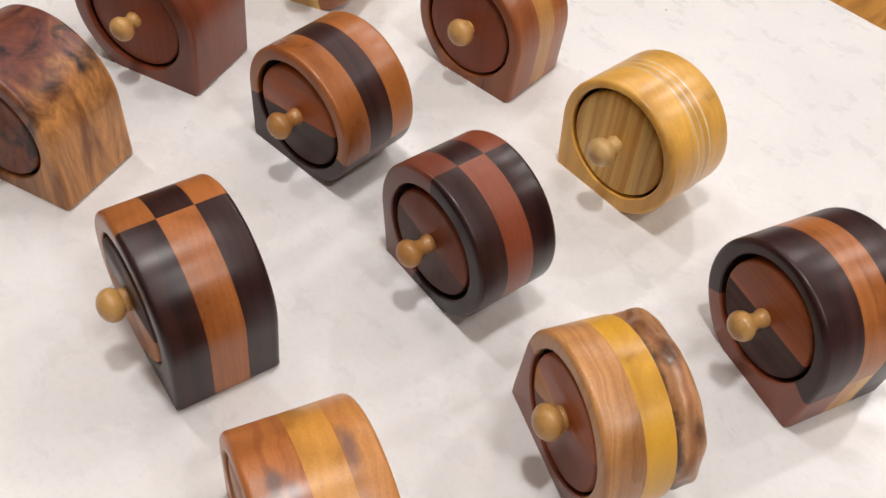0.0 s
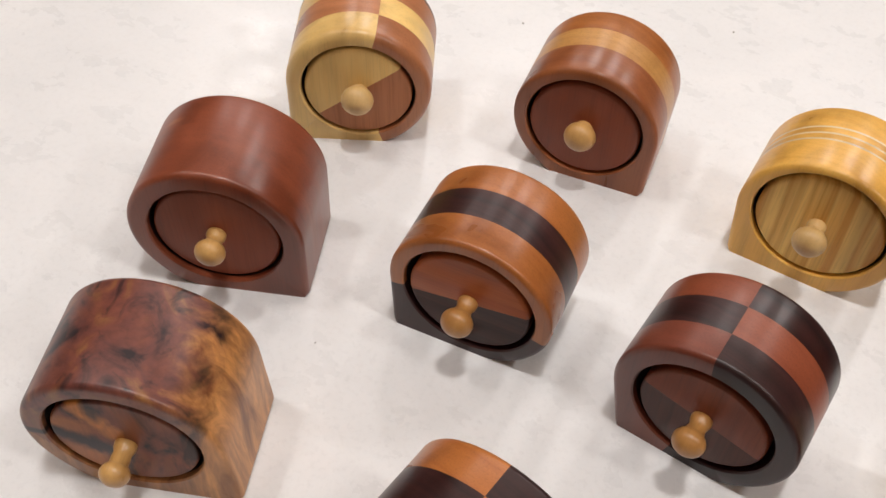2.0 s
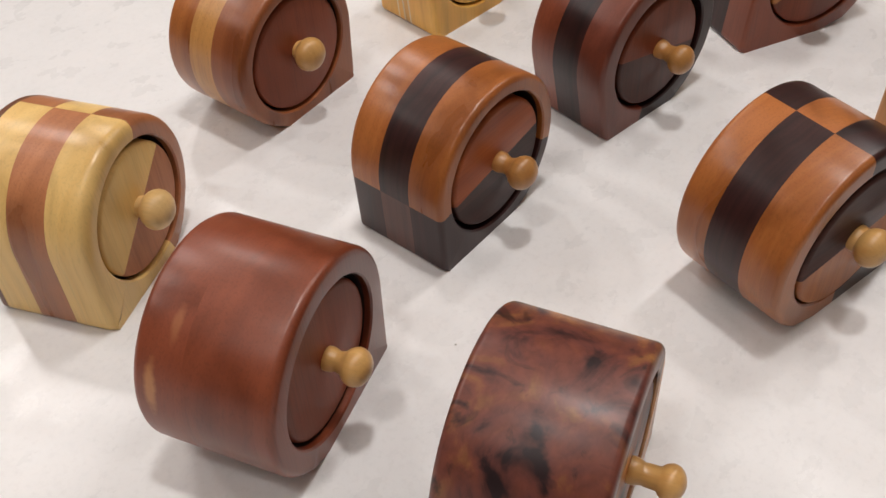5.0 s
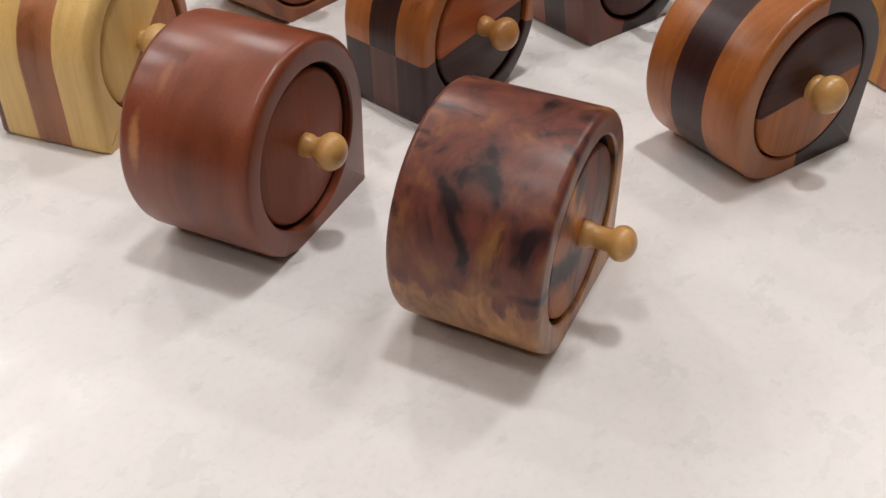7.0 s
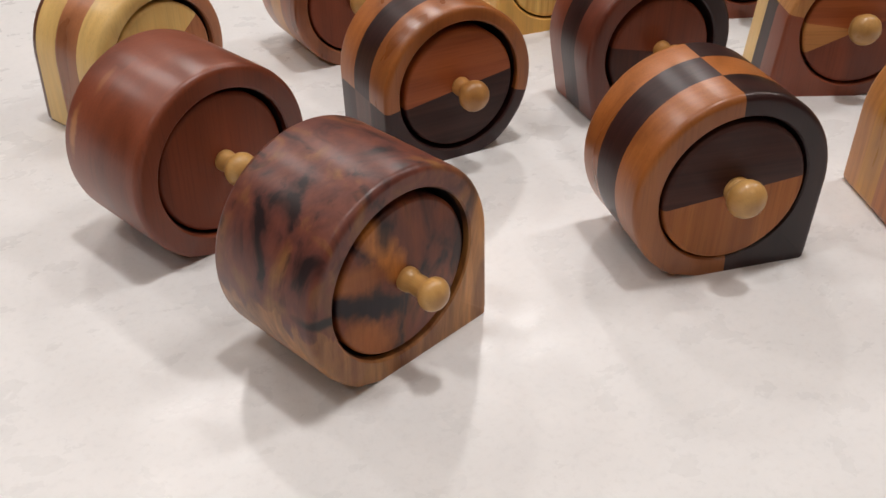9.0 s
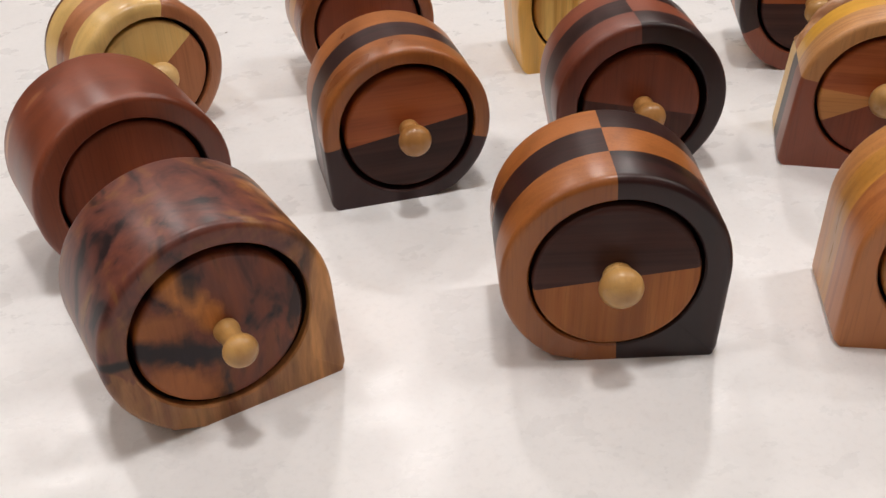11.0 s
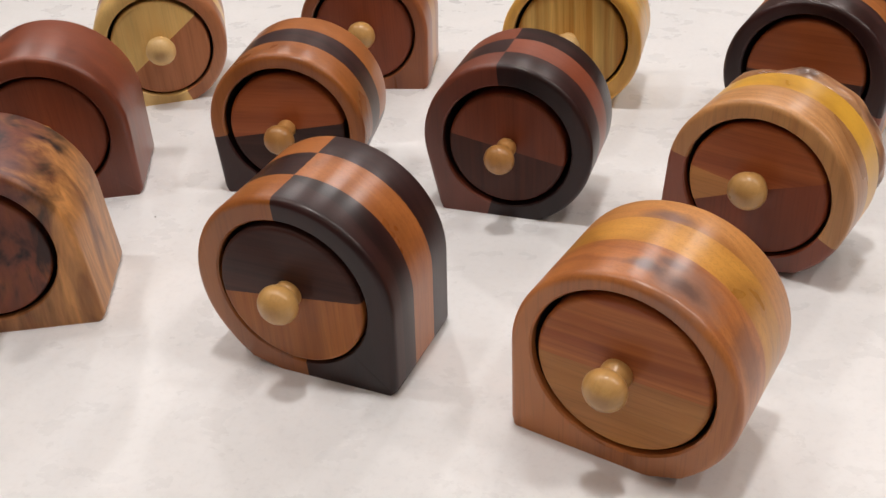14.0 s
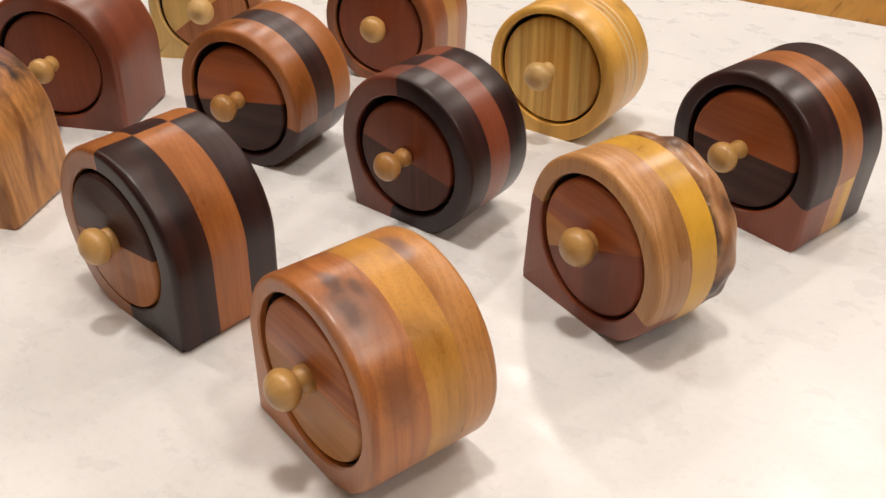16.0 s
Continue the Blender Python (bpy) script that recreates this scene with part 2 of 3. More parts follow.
FLAME += [((-0.018, 0.0, -0.0085), (0.0119, 0.03, 0.0068), (0.018, 0.010, 0.016), 0.9), ((-0.010, 0.0, 0.0265), (0.0058, 0.03, 0.0136), (0.020, 0.009, 0.010), 0.85)]
FLAME += [((-0.025 + 0.006 * k, 0.0, -0.0165 - 0.0048 * k), (0.0112, 0.03, 0.0112), (0.46, 0.15, 0.038), 0.88) for k in range(3)]
BURL_T = burl("burl_turned", (0.225, 0.062, 0.028), (0.020, 0.010, 0.011), (0.46, 0.15, 0.038), True, patch=36.0, spots=FLAME)
BARK = [((0.046 * math.cos(a), 0.0380, 0.044 + 0.046 * math.sin(a)), (0.012, 0.0032 + 0.0030 * abs(math.sin(2.3 * a + 0.4)), 0.012), (0.050, 0.019, 0.014), 0.92) for a in (0.0, 0.25, 0.5, 0.72, 0.95, 1.2, 1.38, 1.6, 1.75, 2.0, 2.2)]
BARK += [((0.046, 0.046, 0.022), (0.016, 0.016, 0.018), (0.052, 0.019, 0.016), 0.94), ((0.038, 0.046, 0.010), (0.018, 0.016, 0.016), (0.052, 0.019, 0.016), 0.94)]
LIVE_EDGE = wood("live_edge_wood", light=(0.66, 0.37, 0.18), dark=(0.42, 0.19, 0.085), contrast=0.75, figure=1.3, rings=170.0,
                 spots=BARK + [((0.046, 0.048, 0.030), (0.012, 0.010, 0.014), (0.05, 0.018, 0.013), 0.9), ((0.036, 0.051, 0.070), (0.008, 0.005, 0.012), (0.09, 0.035, 0.02), 0.8),
                               ((0.0, 0.046, 0.091), (0.016, 0.009, 0.006), (0.055, 0.02, 0.014), 0.85)])
UMBER, UMBER_T = two_woods("umber_wood", light=(0.135, 0.046, 0.031), dark=(0.065, 0.023, 0.017), contrast=0.5, gloss=0.35)
PADAUK_FLECK = wood("flecked_red_wood", light=(0.335, 0.085, 0.036), dark=(0.225, 0.052, 0.022), contrast=0.30, rings=110.0, gloss=0.48, rough=0.36,
                    spots=[((-0.045, 0.054, 0.060), (0.012, 0.0035, 0.016), (0.52, 0.23, 0.085), 0.9), ((-0.03, 0.046, 0.084), (0.010, 0.003, 0.01), (0.42, 0.17, 0.07), 0.5)])
MAROON = wood("maroon_wood", light=(0.235, 0.060, 0.032), dark=(0.155, 0.038, 0.021), contrast=0.35, rings=110.0, rough=0.36, varnish=0.3)
BROWNRED = wood("warm_red_wood", light=(0.42, 0.145, 0.05), dark=(0.29, 0.085, 0.03), contrast=0.4)
TAN, TAN_T = two_woods("tan_wood", light=(0.66, 0.31, 0.095), dark=(0.50, 0.205, 0.058), contrast=0.4, axis=0)
CEDAR_T = wood("cedar_turned", light=(0.62, 0.215, 0.060), dark=(0.33, 0.080, 0.025), contrast=0.72, rings=120.0, rough=0.39, axis=0, turned=True)
RUST_T = wood("rust_wood", light=(0.56, 0.168, 0.052), dark=(0.36, 0.085, 0.027), contrast=0.5, axis=0, rough=0.39, turned=True)
PALE_KNOB = wood("pale_knob_wood", light=(0.84, 0.60, 0.27), dark=(0.70, 0.45, 0.175), contrast=0.3, axis=1, rough=0.42, pores=0.08, spots=[((0.0008, -0.0212, -0.0012), (0.0085, 0.008, 0.008), (0.36, 0.18, 0.065), 0.65)])
# near-black wood for the drawer bore and the drawer body
NEAR_BLACK = wood("near_black_wood", light=(0.03, 0.012, 0.008), dark=(0.012, 0.006, 0.005), contrast=0.4, rough=0.7)


def table_material():
    m, nt, b = shader("white_vinyl", 0.3)
    tc = nt.nodes.new("ShaderNodeTexCoord")
    v = tc.outputs["Object"]
    blot = noise_tex(nt, v, 11.0, 7.0, 0.66, 0.4)
    streak = noise_tex(nt, scaled(nt, v, (0.75, 1.0, 1.0)), 42.0, 5.0, 0.6, 0.2)
    fine = noise_tex(nt, v, 260.0, 4.0, 0.7)
    col = ramp(nt, blot, [(0.28, (0.752, 0.764, 0.770)), (0.52, (0.785, 0.795, 0.800)), (0.66, (0.812, 0.818, 0.82))])
    col = mixed(nt, 0.6, col, ramp(nt, streak, [(0.28, (0.950, 0.958, 0.962)), (0.62, (1, 1, 1))]), "MULTIPLY")
    col = mixed(nt, 0.8, col, ramp(nt, fine, [(0.30, (0.93, 0.93, 0.93)), (0.50, (1, 1, 1))]), "MULTIPLY")
    nt.links.new(col, b.inputs["Base Color"])
    rr = node(nt, "ShaderNodeMapRange", From_Min=0.35, From_Max=0.65, To_Min=0.25, To_Max=0.37)
    nt.links.new(streak, rr.inputs["Value"])
    nt.links.new(rr.outputs[0], b.inputs["Roughness"])
    bump = node(nt, "ShaderNodeBump", Strength=0.12, Distance=0.0006)
    nt.links.new(streak, bump.inputs["Height"])
    nt.links.new(bump.outputs[0], b.inputs["Normal"])
    return m


def plain(name, colour, rough=0.6, scale=6.0, vary=0.06):
    m, nt, b = shader(name, rough)
    tc = nt.nodes.new("ShaderNodeTexCoord")
    n = noise_tex(nt, tc.outputs["Object"], scale, 5.0, 0.6)
    col = ramp(nt, n, [(0.3, tuple(c * (1 - vary) for c in colour)), (0.7, tuple(min(1, c * (1 + vary)) for c in colour))])
    nt.links.new(col, b.inputs["Base Color"])
    return m


VINYL = table_material()
WALL_PAINT = plain("wall_paint", (0.22, 0.205, 0.19), 0.8)
CEILING_PAINT = plain("ceiling_paint", (0.8, 0.79, 0.76), 0.85)
STEEL = plain("grey_steel", (0.35, 0.35, 0.36), 0.4)
FLOOR_WOOD = wood("floor_planks", light=(0.68, 0.36, 0.085), dark=(0.52, 0.23, 0.045), rings=30.0, contrast=0.5, axis=0)
GLOW, gnt, gb = shader("lamp_glass", 0.5)
gb.inputs["Emission Color"].default_value = (*LAMP_COLOUR, 1)
gb.inputs["Emission Strength"].default_value = 8.0


# ---- mesh helpers ----
def mesh_object(name, verts, faces, material, parent=None, label="", smooth=None):
    me = bpy.data.meshes.new(name)
    me.from_pydata(verts, [], faces)
    me.update()
    bm = bmesh.new()
    bm.from_mesh(me)
    bmesh.ops.remove_doubles(bm, verts=bm.verts, dist=1e-6)
    bmesh.ops.recalc_face_normals(bm, faces=bm.faces)
    if smooth:
        for f in bm.faces:
            f.smooth = True
        for e in bm.edges:
            e.smooth = len(e.link_faces) == 2 and e.calc_face_angle(0) < radians(smooth)
    bm.to_mesh(me)
    bm.free()
    me.materials.append(material)
    ob = new(name, me)
    if parent:
        ob.parent = parent
    if label:
        tagged(ob, label=label)
    return ob


def box_mesh(name, lo, hi, material, parent=None, label="", bevel=0.0):
    bm = bmesh.new()
    bmesh.ops.create_cube(bm, size=1.0)
    for v in bm.verts:
        v.co = Vector([lo[i] + (v.co[i] + 0.5) * (hi[i] - lo[i]) for i in range(3)])
    if bevel:
        bmesh.ops.bevel(bm, geom=bm.edges[:], offset=bevel, segments=3, affect="EDGES", profile=0.5)
    me = bpy.data.meshes.new(name)
    bm.to_mesh(me)
    bm.free()
    me.materials.append(material)
    ob = new(name, me)
    if parent:
        ob.parent = parent
    if label:
        tagged(ob, label=label)
    return ob


# ---- the room ----
room = 4.5
turn = Matrix.Rotation(radians(TABLE_TURN), 4, "Z")
ROOM_MID = Vector((0.1, 0.4, 0))
floor_base = tagged(box_mesh("floor", (-room, -room, FLOOR_Z - 0.1), (room, room, FLOOR_Z - 0.012), FLOOR_WOOD), "honey-coloured wooden plank floor under the table", "floor", kind="structure")
ceiling = tagged(box_mesh("ceiling", (-room, -room, CEILING_Z), (room, room, CEILING_Z + 0.1), CEILING_PAINT), "plain white painted ceiling", "ceiling", kind="structure")
for nm, lo, hi in (("wall_north", (-room, room, FLOOR_Z), (room, room + 0.1, CEILING_Z)), ("wall_south", (-room, -room - 0.1, FLOOR_Z), (room, -room, CEILING_Z)),
                   ("wall_east", (room, -room, FLOOR_Z), (room + 0.1, room, CEILING_Z)), ("wall_west", (-room - 0.1, -room, FLOOR_Z), (-room, room, CEILING_Z))):
    w = tagged(box_mesh(nm, lo, hi, WALL_PAINT), "plain pale painted wall", "wall", kind="structure")
    w.matrix_world = Matrix.Translation(ROOM_MID) @ turn
for ob in (floor_base, ceiling):
    ob.matrix_world = Matrix.Translation(ROOM_MID) @ turn


def ceiling_lamp(x, y):
    lamp = tagged(new("ceiling_lamp"), "round white ceiling lamp, lit", "lamp", "ceiling lamps")
    ring_v, ring_f, n = [], [], 40
    for r, z in ((0.16, 0.0), (0.165, -0.02), (0.155, -0.032), (0.146, -0.028), (0.146, 0.0)):
        ring_v += [(r * math.cos(2 * math.pi * i / n), r * math.sin(2 * math.pi * i / n), z) for i in range(n)]
    for k in range(4):
        ring_f += [(k * n + i, k * n + (i + 1) % n, (k + 1) * n + (i + 1) % n, (k + 1) * n + i) for i in range(n)]
    mesh_object("rim", ring_v, ring_f, CEILING_PAINT, lamp)
    disc = [(0.145 * math.cos(2 * math.pi * i / n), 0.145 * math.sin(2 * math.pi * i / n), -0.012) for i in range(n)]
    disc2 = [(a, b_, -0.002) for a, b_, c in disc]
    mesh_object("diffuser", disc + disc2, [tuple(range(n)), tuple(range(2 * n - 1, n - 1, -1))] + [(i, (i + 1) % n, n + (i + 1) % n, n + i) for i in range(n)], GLOW, lamp)
    lamp.matrix_world = pose(x, y, CEILING_Z)
    return lamp


for lx, ly, power in LAMP_SPOTS:
    ceiling_lamp(lx, ly)

# ---- the display table: local y runs towards its far long edge ----
table = tagged(new("display_table"), "long table with a smooth white vinyl-covered top", "table")
TABLE_FAR, TABLE_NEAR, TABLE_LEFT, TABLE_RIGHT = 0.758, -0.25, -1.15, 1.0
table.matrix_world = pose(0, 0, 0, 0, 0, -TABLE_TURN)
box_mesh("tabletop", (TABLE_LEFT, TABLE_NEAR, -0.03), (TABLE_RIGHT, TABLE_FAR, 0.0), VINYL, table, "white vinyl-covered tabletop", 0.004)
for ax in (TABLE_LEFT + 0.08, TABLE_RIGHT - 0.08):
    for ay in (TABLE_NEAR + 0.08, TABLE_FAR - 0.08):
        box_mesh("leg", (ax - 0.025, ay - 0.025, FLOOR_Z), (ax + 0.025, ay + 0.025, -0.0305), STEEL, table, bevel=0.004)


# ---- the boxes ----
def convex_hull(pts):
    pts = sorted(set((round(x, 6), round(z, 6)) for x, z in pts))

    def half(seq):
        out = []
        for p in seq:
            while len(out) > 1 and (out[-1][0] - out[-2][0]) * (p[1] - out[-2][1]) - (out[-1][1] - out[-2][1]) * (p[0] - out[-2][0]) <= 1e-12:
                out.pop()
            out.append(p)
        return out[:-1]
    return half(pts) + half(pts[::-1])


def outline(radius, rise, corner, other, corner_round, other_round):
    """The sawn outline seen from the front: a disc cut flat at the foot, drawn out to a corner on one side."""
    side = 1 if corner > 0 else -1
    pts = []
    for i in range(180):
        a = 2 * math.pi * i / 180
        x, z = radius * math.cos(a), rise + radius * math.sin(a)
        if z >= 0.004:
            pts.append((x, z))
        pts.append((corner - side * corner_round + corner_round * math.cos(a), corner_round + corner_round * math.sin(a)))
        pts.append((other + side * other_round + other_round * math.cos(a), other_round + other_round * math.sin(a)))
    return convex_hull(pts)


def reach(hull, cx, cz, a):
    """How far the outline lies from (cx, cz) in the direction a."""
    dx, dz = math.cos(a), math.sin(a)
    best = 0
    for (x0, z0), (x1, z1) in zip(hull, hull[1:] + hull[:1]):
        ex, ez = x1 - x0, z1 - z0
        det = -dx * ez + dz * ex
        if abs(det) < 1e-12:
            continue
        px, pz = x0 - cx, z0 - cz
        t = (-px * ez + pz * ex) / det
        s = (dx * pz - dz * px) / det
        if t > 0 and -1e-9 <= s <= 1 + 1e-9:
            best = max(best, t)
    return best


class Shape:
    """The outline of one box, its drawer hole and the rounding of its edges."""

    def __init__(self, radius, rise, corner, other, hole, hole_z, edge):
        self.hull = outline(radius, rise, corner, other, 0.0035, 0.010)
        self.hole, self.cz, self.edge = hole, hole_z, edge
        ca = math.degrees(math.atan2(-hole_z, corner)) % 360
        self.special = [ca + d for d in (-9, -7, -5.5, -4, -3, -2, -1, 0, 1, 2, 3, 4, 5.5, 7, 9)]

    def angles(self, a0, a1):
        out = [a0 + (a1 - a0) * i / max(2, round((a1 - a0) / 4)) for i in range(max(2, round((a1 - a0) / 4)) + 1)]
        for s in self.special:
            for k in (-360, 0, 360, 720):
                if a0 < s + k < a1:
                    out.append(s + k)
        return sorted(out)

    def outer(self, deg, inset):
        a = radians(deg)
        r = reach(self.hull, 0, self.cz, a)
        p = Vector((r * math.cos(a), self.cz + r * math.sin(a)))
        if inset:
            e = 0.02
            ra, rb = reach(self.hull, 0, self.cz, a - e), reach(self.hull, 0, self.cz, a + e)
            t = Vector((rb * math.cos(a + e) - ra * math.cos(a - e), rb * math.sin(a + e) - ra * math.sin(a - e))).normalized()
            p += inset * min(1.0, 2.5 * (1.0 - t.x)) * Vector((-t.y, t.x))
        return p


def wood_block(shape, y0, y1, a0, a1, round_front, round_back, material, parent, label="", solid=False, wavy=0.0):
    """One glued block of the body: a sector of the outline between two depths, with the drawer hole sawn out of it."""
    e = min(shape.edge, 0.55 * (y1 - y0))
    loops = []
    if round_front:
        loops += [(y0 + e * (1 - math.cos(radians(d))), e * (1 - math.sin(radians(d)))) for d in (0, 22, 45, 67, 90)]
    else:
        loops += [(y0, 0.0)]
    if round_back:
        loops += [(y1 - e * (1 - math.cos(radians(d))), e * (1 - math.sin(radians(d)))) for d in (90, 67, 45, 22, 0)]
    else:
        loops += [(y1, 0.0)]
    if wavy:
        loops = [(y0 + (y1 - y0) * k / 14, 0.0) for k in range(15)]
    angs = shape.angles(a0, a1)
    n, verts, faces = len(angs), [], []
    hole = 0.0 if solid else shape.hole
    soft = 0.0008
    inner = [(y1, hole), (y0 + soft, hole), (y0, hole + soft)] if round_front else [(y1, hole), (y0, hole)]
    rows = [[(hole_r * math.cos(radians(a)), y, shape.cz + hole_r * math.sin(radians(a))) for a in angs] for y, hole_r in inner]
    for y, inset in loops:
        row = []
        for a in angs:
            worn = inset
            if wavy:
                u, w = (y - y0) / (y1 - y0), radians(a)
                bump = noise.noise(Vector((2.2 * math.cos(w), 2.2 * math.sin(w), 2.6 * u + 5.0)))
                groove = math.exp(-((u - 0.10 - 0.10 * math.sin(3.1 * w)) / 0.13) ** 2)
                worn = wavy * (0.35 + 0.55 * groove * (0.6 + 0.4 * math.sin(4.3 * w + 1.0)) - 0.75 * bump + 0.9 * max(0.0, u - 0.72) ** 2 / 0.08)
                worn = max(0.0, worn) * min(1.0, (a - a0) / 14, (a1 - a) / 14)
            p = shape.outer(a, worn)
            row.append((p.x, y, p.y))
        rows.append(row)
    for row in rows:
        verts += row
    m = len(rows)
    for k in range(m):
        k2 = (k + 1) % m
        faces += [(k * n + i, k * n + i + 1, k2 * n + i + 1, k2 * n + i) for i in range(n - 1)]
    if a1 - a0 < 359.9:
        faces += [tuple(k * n for k in range(m)), tuple(k * n + n - 1 for k in range(m))]
    return mesh_object("wood_block", verts, faces, material, parent, label, smooth=32)


def half_disc(name, radius, y0, y1, a0, a1, material, parent, label=""):
    """Half or all of a turned drawer front with an eased rim."""
    e = 0.0022
    prof = [(0.0, y0)] + [(radius - e + e * math.sin(radians(d)), y0 + e - e * math.cos(radians(d))) for d in (0, 25, 50, 75, 90)] + [(radius, y1), (0.0, y1)]
    steps = 48 if a1 - a0 < 200 else 96
    angs = [radians(a0 + (a1 - a0) * i / steps) for i in range(steps + 1)]
    verts, faces, n = [], [], steps + 1
    for r, y in prof:
        verts += [(r * math.cos(a), y, r * math.sin(a)) for a in angs]
    for k in range(len(prof) - 1):
        faces += [(k * n + i, k * n + i + 1, (k + 1) * n + i + 1, (k + 1) * n + i) for i in range(steps)]
    if a1 - a0 < 359:
        faces += [tuple(k * n for k in range(len(prof))), tuple(k * n + steps for k in range(len(prof)))]
    ob = mesh_object(name, verts, faces, material, parent, label, smooth=32)
    return ob


def lathe(name, prof, material, parent, label=""):
    n, verts, faces = 32, [], []
    for r, y in prof:
        verts += [(r * math.cos(2 * math.pi * i / n), y, r * math.sin(2 * math.pi * i / n)) for i in range(n)]
    for k in range(len(prof) - 1):
        faces += [(k * n + i, k * n + (i + 1) % n, (k + 1) * n + (i + 1) % n, (k + 1) * n + i) for i in range(n)]
    return mesh_object(name, verts, faces, material, parent, label, smooth=50)


def knob(drawer, out, ball, label, material, stem=1.0):
    """A turned knob: a flared foot, a waist and a slightly flattened ball."""
    prof = [(0.0, 0.001), (0.0052 * stem, 0.001), (0.0055 * stem, -0.001), (0.0053 * stem, -0.0030), (0.0047 * stem, -0.0045), (0.0044 * stem, -0.0055)]
    prof += [(0.0046 * stem, -0.0070)] if out > 0.0135 else []
    half = ball * 0.80
    prof += [(ball * math.sin(radians(d)), -out + half * math.cos(radians(d))) for d in (40, 55, 70, 85, 100, 115, 130, 145, 160, 172, 180)]
    return lathe("knob", prof, material, drawer, label)


def keepsake_box(at, facing, depth_slabs, drawer_woods, label, radius=0.0495, rise=0.0445, corner=0.049, other=-0.024, hole=0.0385, hole_z=0.0455,
                 edge=0.0034, out=0.0155, ball=0.0085, pull=0.0, seam=0.0, gap=0.0022, backing=None, knob_label="turned pale maple knob", knob_wood=None, stem=1.0, knob_at=(0.0, 0.0)):
    """A band-sawn box with one round drawer. Local x runs along the front, y into the box, z up; its foot's front edge lies on y = 0."""
    ob = tagged(new("keepsake_box"), label, "wooden box", "band-sawn wooden boxes on the table")
    shape = Shape(radius, rise, corner, other, hole, hole_z, edge)
    y = 0.0
    total = sum(s[0] for s in depth_slabs)
    for k, (thick, sectors) in enumerate(depth_slabs):
        last = k == len(depth_slabs) - 1
        for a0, a1, mat, name in sectors:
            wood_block(shape, y, y + thick, a0, a1, k == 0, last and not backing, mat, ob, name, wavy=0.0068 if mat is LIVE_EDGE else 0.0)
        y += thick
    if backing:
        wood_block(shape, y, y + 0.005, 0, 360, False, True, backing, ob, "dark thin backing", solid=True)
    lin = lathe("bore", [(hole - 0.0003, 0.0035), (hole - 0.0003, total - 0.004), (0.0005, total - 0.004)], NEAR_BLACK, ob, "near-black drawer bore")
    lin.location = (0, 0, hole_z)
    drawer = lathe("drawer", [(0.0005, 0.012), (hole - gap - 0.0005, 0.012), (hole - gap - 0.0005, total - 0.007), (0.0005, total - 0.007)], NEAR_BLACK, ob, "round drawer")
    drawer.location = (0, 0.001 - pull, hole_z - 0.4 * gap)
    if isinstance(drawer_woods, tuple):
        m0, m1, n0, n1 = drawer_woods
        drawer_woods = [(seam, seam + 360, m0, n0)] if m0 is m1 else [(seam, seam + 180, m0, n0), (seam + 180, seam + 360, m1, n1)]
    for a0, a1, m, n in drawer_woods:
        half_disc("drawer_front", hole - gap, 0.0, 0.0118, a0, a1, m, drawer, n)
    pull_knob = knob(drawer, out, ball, knob_label, knob_wood or MAPLE, stem)
    pull_knob.location = (knob_at[0], 0, knob_at[1])
    ob.matrix_world = pose(at[0], at[1], 0, 0, 0, facing - 90)
    return ob


def whole(mat, name=""):
    return [(0, 360, mat, name)]


def split(top, foot, left, right, nl="", nr=""):
    """Left and right of a seam that runs from the angle top round to the angle foot."""
    return [(top, foot, left, nl), (foot, top + 360, right, nr)]


# A: burl
keepsake_box((-0.2058, 0.4103), 63.1, [(0.062, whole(BURL))], (BURL_T, BURL_T, "", ""),
             "swirling purple-brown burl box with orange sapwood side", gap=0.0028, corner=0.0514, other=-0.025, out=0.0158, ball=0.0073, hole_z=0.0460, knob_at=(0.0011, -0.0006), hole=0.0382)
# B: dark and orange chequer, drawer slightly open
keepsake_box((-0.0972, 0.2883), 33.3,
             [(0.0215, split(93.3, 273.3, CHERRY, WENGE, "orange cherry block", "dark wenge block")), (0.0205, split(93.3, 273.3, WENGE, CHERRY, "dark wenge block", "orange cherry block")),
              (0.019, split(93.3, 273.3, CHERRY, WENGE, "orange cherry block", "dark wenge block"))],
             (WENGE_T, CHERRY_T, "dark half", "orange half"), "chequered orange and near-black wooden box, drawer slightly out", gap=0.0016, hole=0.0373, hole_z=0.0457, corner=0.0478, other=-0.0215, pull=0.002, out=0.0092, ball=0.0094, stem=1.2, knob_at=(0.0000, 0.0022), seam=7)
# C: knotty cedar
keepsake_box((-0.0204, 0.1612), 24.1, [(0.026, whole(KNOTTY, "brown knotty block")), (0.018, whole(ORANGE, "amber strip")), (0.017, whole(KNOTTY_BACK, "brown knotty block"))],
             (CEDAR_T, TAN_T, "rust-brown half", "tan half"), "honey-brown cedar box with dark knots and amber band", radius=0.048, rise=0.0437, hole=0.0381, hole_z=0.0464, corner=-0.0486, other=0.0228, out=0.0115, ball=0.0090, stem=1.2, knob_at=(-0.0009, 0.0017))
# D: plain red-brown
keepsake_box((-0.1436, 0.5216), 63.9, [(0.040, whole(PADAUK)), (0.023, whole(PADAUK_FLECK, "red-brown slab with a pale fleck"))], (PADAUK_T, PADAUK_T, "", ""),
             "plain red-brown padauk box with satin finish", corner=0.0485, other=-0.0252, pull=-0.002, out=0.0135, ball=0.0085, hole_z=0.0449, knob_at=(0.0005, 0.0017), hole=0.0376)
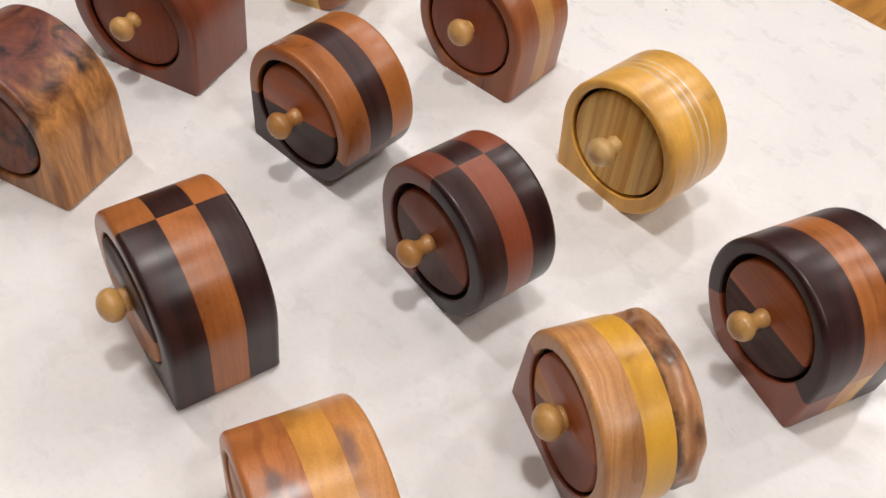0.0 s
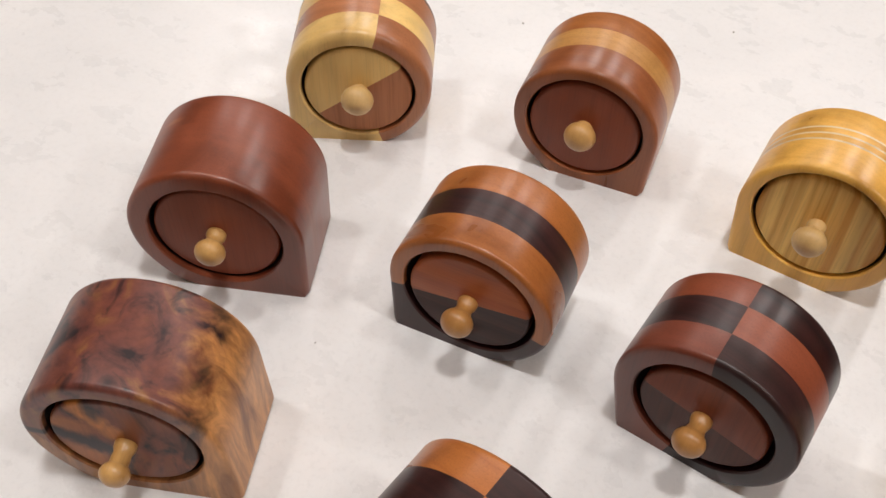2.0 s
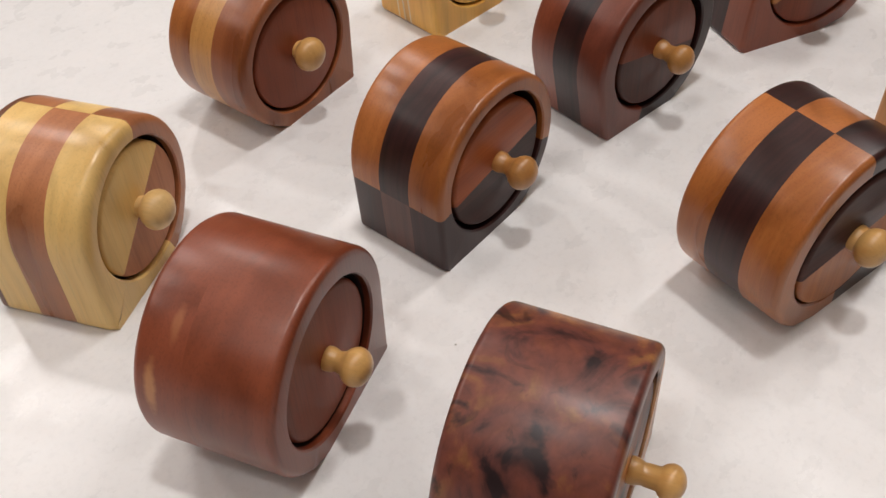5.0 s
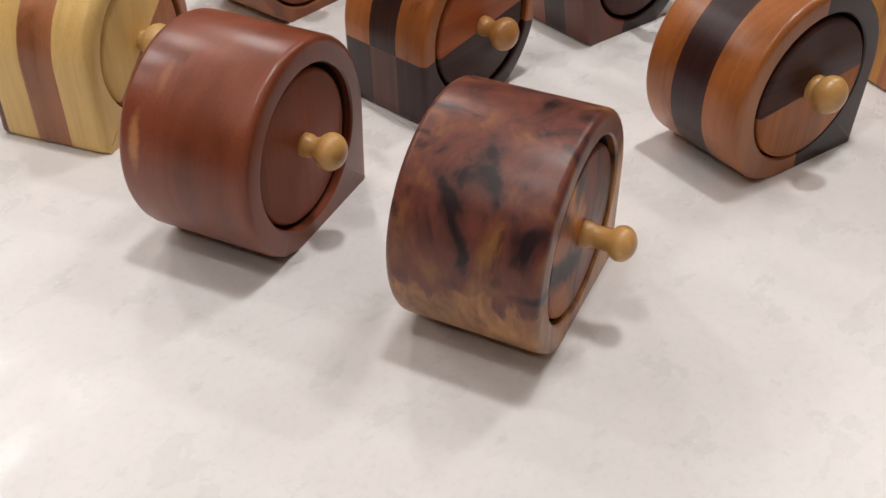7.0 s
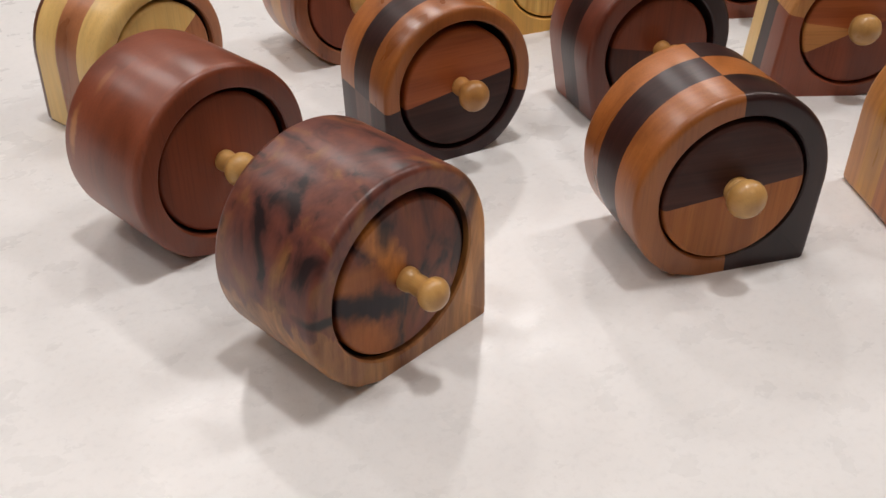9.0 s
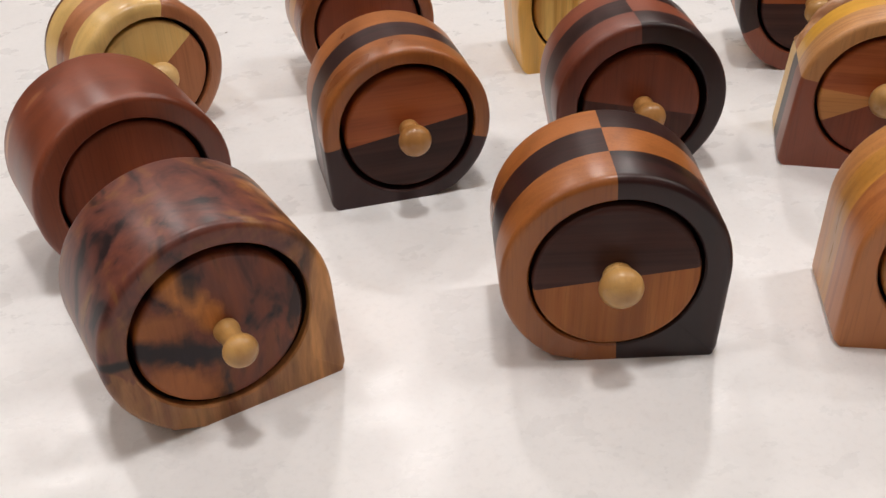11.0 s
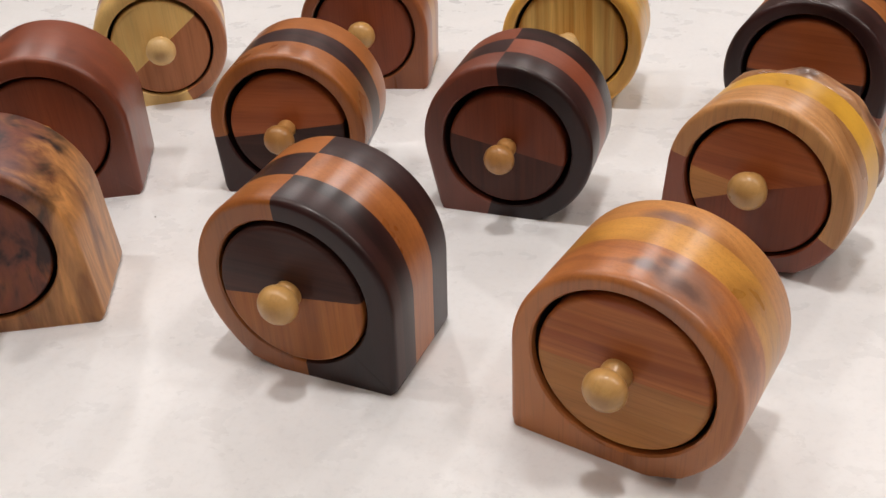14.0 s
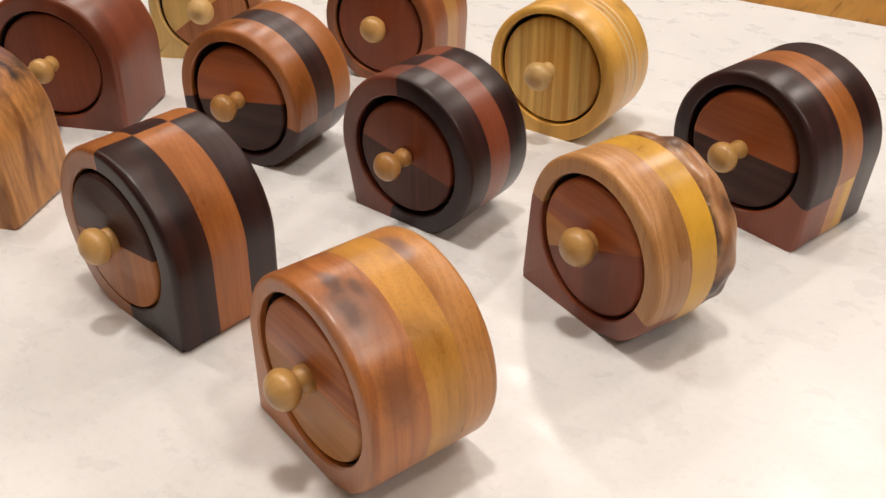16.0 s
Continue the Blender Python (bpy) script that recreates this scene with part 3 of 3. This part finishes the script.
# E: striped above, dark below
keepsake_box((-0.0260, 0.4397), 46.8,
             [(0.020, split(188, 345, WENGE, CHERRY, "dark block", "orange block")), (0.019, split(188, 345, UMBER, WENGE, "dark brown block", "dark block")),
              (0.020, split(188, 345, WENGE, CHERRY, "dark block", "orange block"))],
             (RUST_T, WENGE_T, "red half", "dark half"), "orange and dark striped box above a dark foot", radius=0.0465, rise=0.043, hole=0.0376, hole_z=0.0436, gap=0.0032, edge=0.003, corner=-0.0449, other=0.0225, out=0.0149, ball=0.0088, knob_wood=BROWN_KNOB, knob_label="turned brownish amber knob", knob_at=(0.0002, 0.0017), seam=9)
# F: red and dark chequer
keepsake_box((0.0582, 0.3406), 37.3,
             [(0.0183, split(95, 255, MAROON, WENGE, "dark red block", "dark block")), (0.0183, split(95, 255, WENGE, PADAUK, "dark block", "red block")),
              (0.0183, split(95, 255, PADAUK, WENGE, "red block", "dark block"))],
             (PADAUK_T, UMBER_T, "red half", "dark brown half"), "red-brown and near-black chequered wooden box", radius=0.0478, rise=0.0440, hole=0.0364, hole_z=0.0436, gap=0.0034, edge=0.003, corner=-0.0408, other=0.027, out=0.0152, ball=0.0084, knob_wood=BROWN_KNOB, knob_label="turned brownish amber knob", seam=-12, knob_at=(0.0005, 0.0018))
# G: ash, yellow and streaked slabs
keepsake_box((0.1250, 0.2262), 19.6, [(0.021, split(168, 334, PADAUK, ASH, "red-brown foot block", "light brown ash block")), (0.016, split(168, 318, WENGE, YELLOW, "dark foot block", "bright yellow block")), (0.020, split(168, 305, PALE, LIVE_EDGE, "pale foot block", "tan and dark live-edge block"))],
             [(22, 172, RUST_T, "rust-brown part"), (172, 205, TAN_T, "tan part"), (205, 382, PADAUK_T, "red part")], "box of tan, bright yellow and dark streaked wood slabs", radius=0.0475, rise=0.044, hole=0.0374, hole_z=0.0450, edge=0.003, corner=-0.0510, other=0.0175, out=0.0082, ball=0.0098, stem=1.2, seam=15, knob_at=(-0.0008, 0.0036))
# H: dark and orange striped, red foot
keepsake_box((0.2420, 0.2954), 25.4,
             [(0.025, split(207, 338, PADAUK, WENGE, "red foot block", "dark block")), (0.010, split(205, 345, TAN, CHERRY, "tan foot block", "orange block")), (0.010, split(205, 345, YELLOW, CHERRY, "yellow foot block", "orange block")),
              (0.022, split(215, 325, WENGE, WENGE, "dark block", "dark block"))],
             (RUST_T, WENGE_T, "red half", "dark half"), "dark box with orange stripe and red-brown foot", radius=0.0481, rise=0.0447, hole=0.037, hole_z=0.0479, gap=0.0028, edge=0.003, corner=0.0449, other=-0.024, out=0.0157, ball=0.0088, knob_at=(-0.0010, 0.0008))
# I: pale and pinkish chequer
keepsake_box((-0.0380, 0.6156), 69.0,
             [(0.021, split(73.9, 288.9, PALE, PINK, "pale block", "pinkish block")), (0.020, split(73.9, 288.9, PINK, PALE, "pinkish block", "pale block")),
              (0.019, split(73.9, 288.9, PALE, PINK, "pale block", "pinkish block"))],
             (PALE_T, PINK_T, "pale half", "pinkish half"), "pale cream and pinkish-brown chequered wooden box", radius=0.0458, rise=0.042, hole=0.0360, hole_z=0.0419, corner=-0.0464, other=0.025, out=0.0095, ball=0.0102, seam=37, edge=0.0055, backing=BROWN, knob_wood=PALE_KNOB, knob_at=(0.0005, 0.0017))
# J: red with a tan band
keepsake_box((0.0832, 0.5423), 49.4, [(0.024, whole(BROWNRED, "red-brown slab")), (0.017, whole(BAND, "tan band")), (0.019, whole(CHERRY, "orange-brown slab"))],
             (PADAUK_T, PADAUK_T, "", ""), "red-brown wooden box with a golden tan band", radius=0.0455, rise=0.042, hole=0.0367, hole_z=0.0427, corner=0.0436, other=-0.0262, out=0.0088, ball=0.0098, knob_at=(0.0003, 0.0018))
# K: honey wood with white lines
keepsake_box((0.1749, 0.4283), 40.6,
             [(0.024, whole(PINE)), (0.0014, whole(WHITEWOOD)), (0.004, whole(PINE)), (0.0014, whole(WHITEWOOD)), (0.004, whole(PINE)), (0.0014, whole(WHITEWOOD)), (0.019, whole(PINE))],
             (STRIPED_T, STRIPED_T, "", ""), "honey-yellow wooden box inlaid with thin white lines", radius=0.0465, rise=0.043, hole=0.0378, hole_z=0.0467, corner=-0.0430, other=0.0256, out=0.0136, ball=0.0095, knob_wood=PALE_KNOB, knob_at=(-0.0007, 0.0011))
# ---- three specks of grit on the tabletop ----
GRIT = plain("grey_grit", (0.42, 0.40, 0.38), 0.8, 900.0, 0.3)


def grit(x, y, size, spin):
    bm = bmesh.new()
    bmesh.ops.create_icosphere(bm, subdivisions=2, radius=size)
    for v in bm.verts:
        v.co *= 1.0 + 0.45 * noise.noise(v.co * 1600 + Vector((spin, 0, 0)))
        v.co.z *= 0.6
    low = min(v.co.z for v in bm.verts)
    for v in bm.verts:
        v.co.z -= low
    me = bpy.data.meshes.new("grit_speck")
    bm.to_mesh(me)
    bm.free()
    me.materials.append(GRIT)
    ob = tagged(new("grit_speck", me), "tiny grey speck of grit on the white tabletop", "speck", "specks of grit")
    ob.matrix_world = pose(x, y, 0.0001, 0, 0, spin)
    return ob


grit(0.251, 0.642, 0.0008, 20.0)
grit(0.107, 0.697, 0.0008, 75.0)
grit(-0.104, 0.469, 0.0005, 40.0)
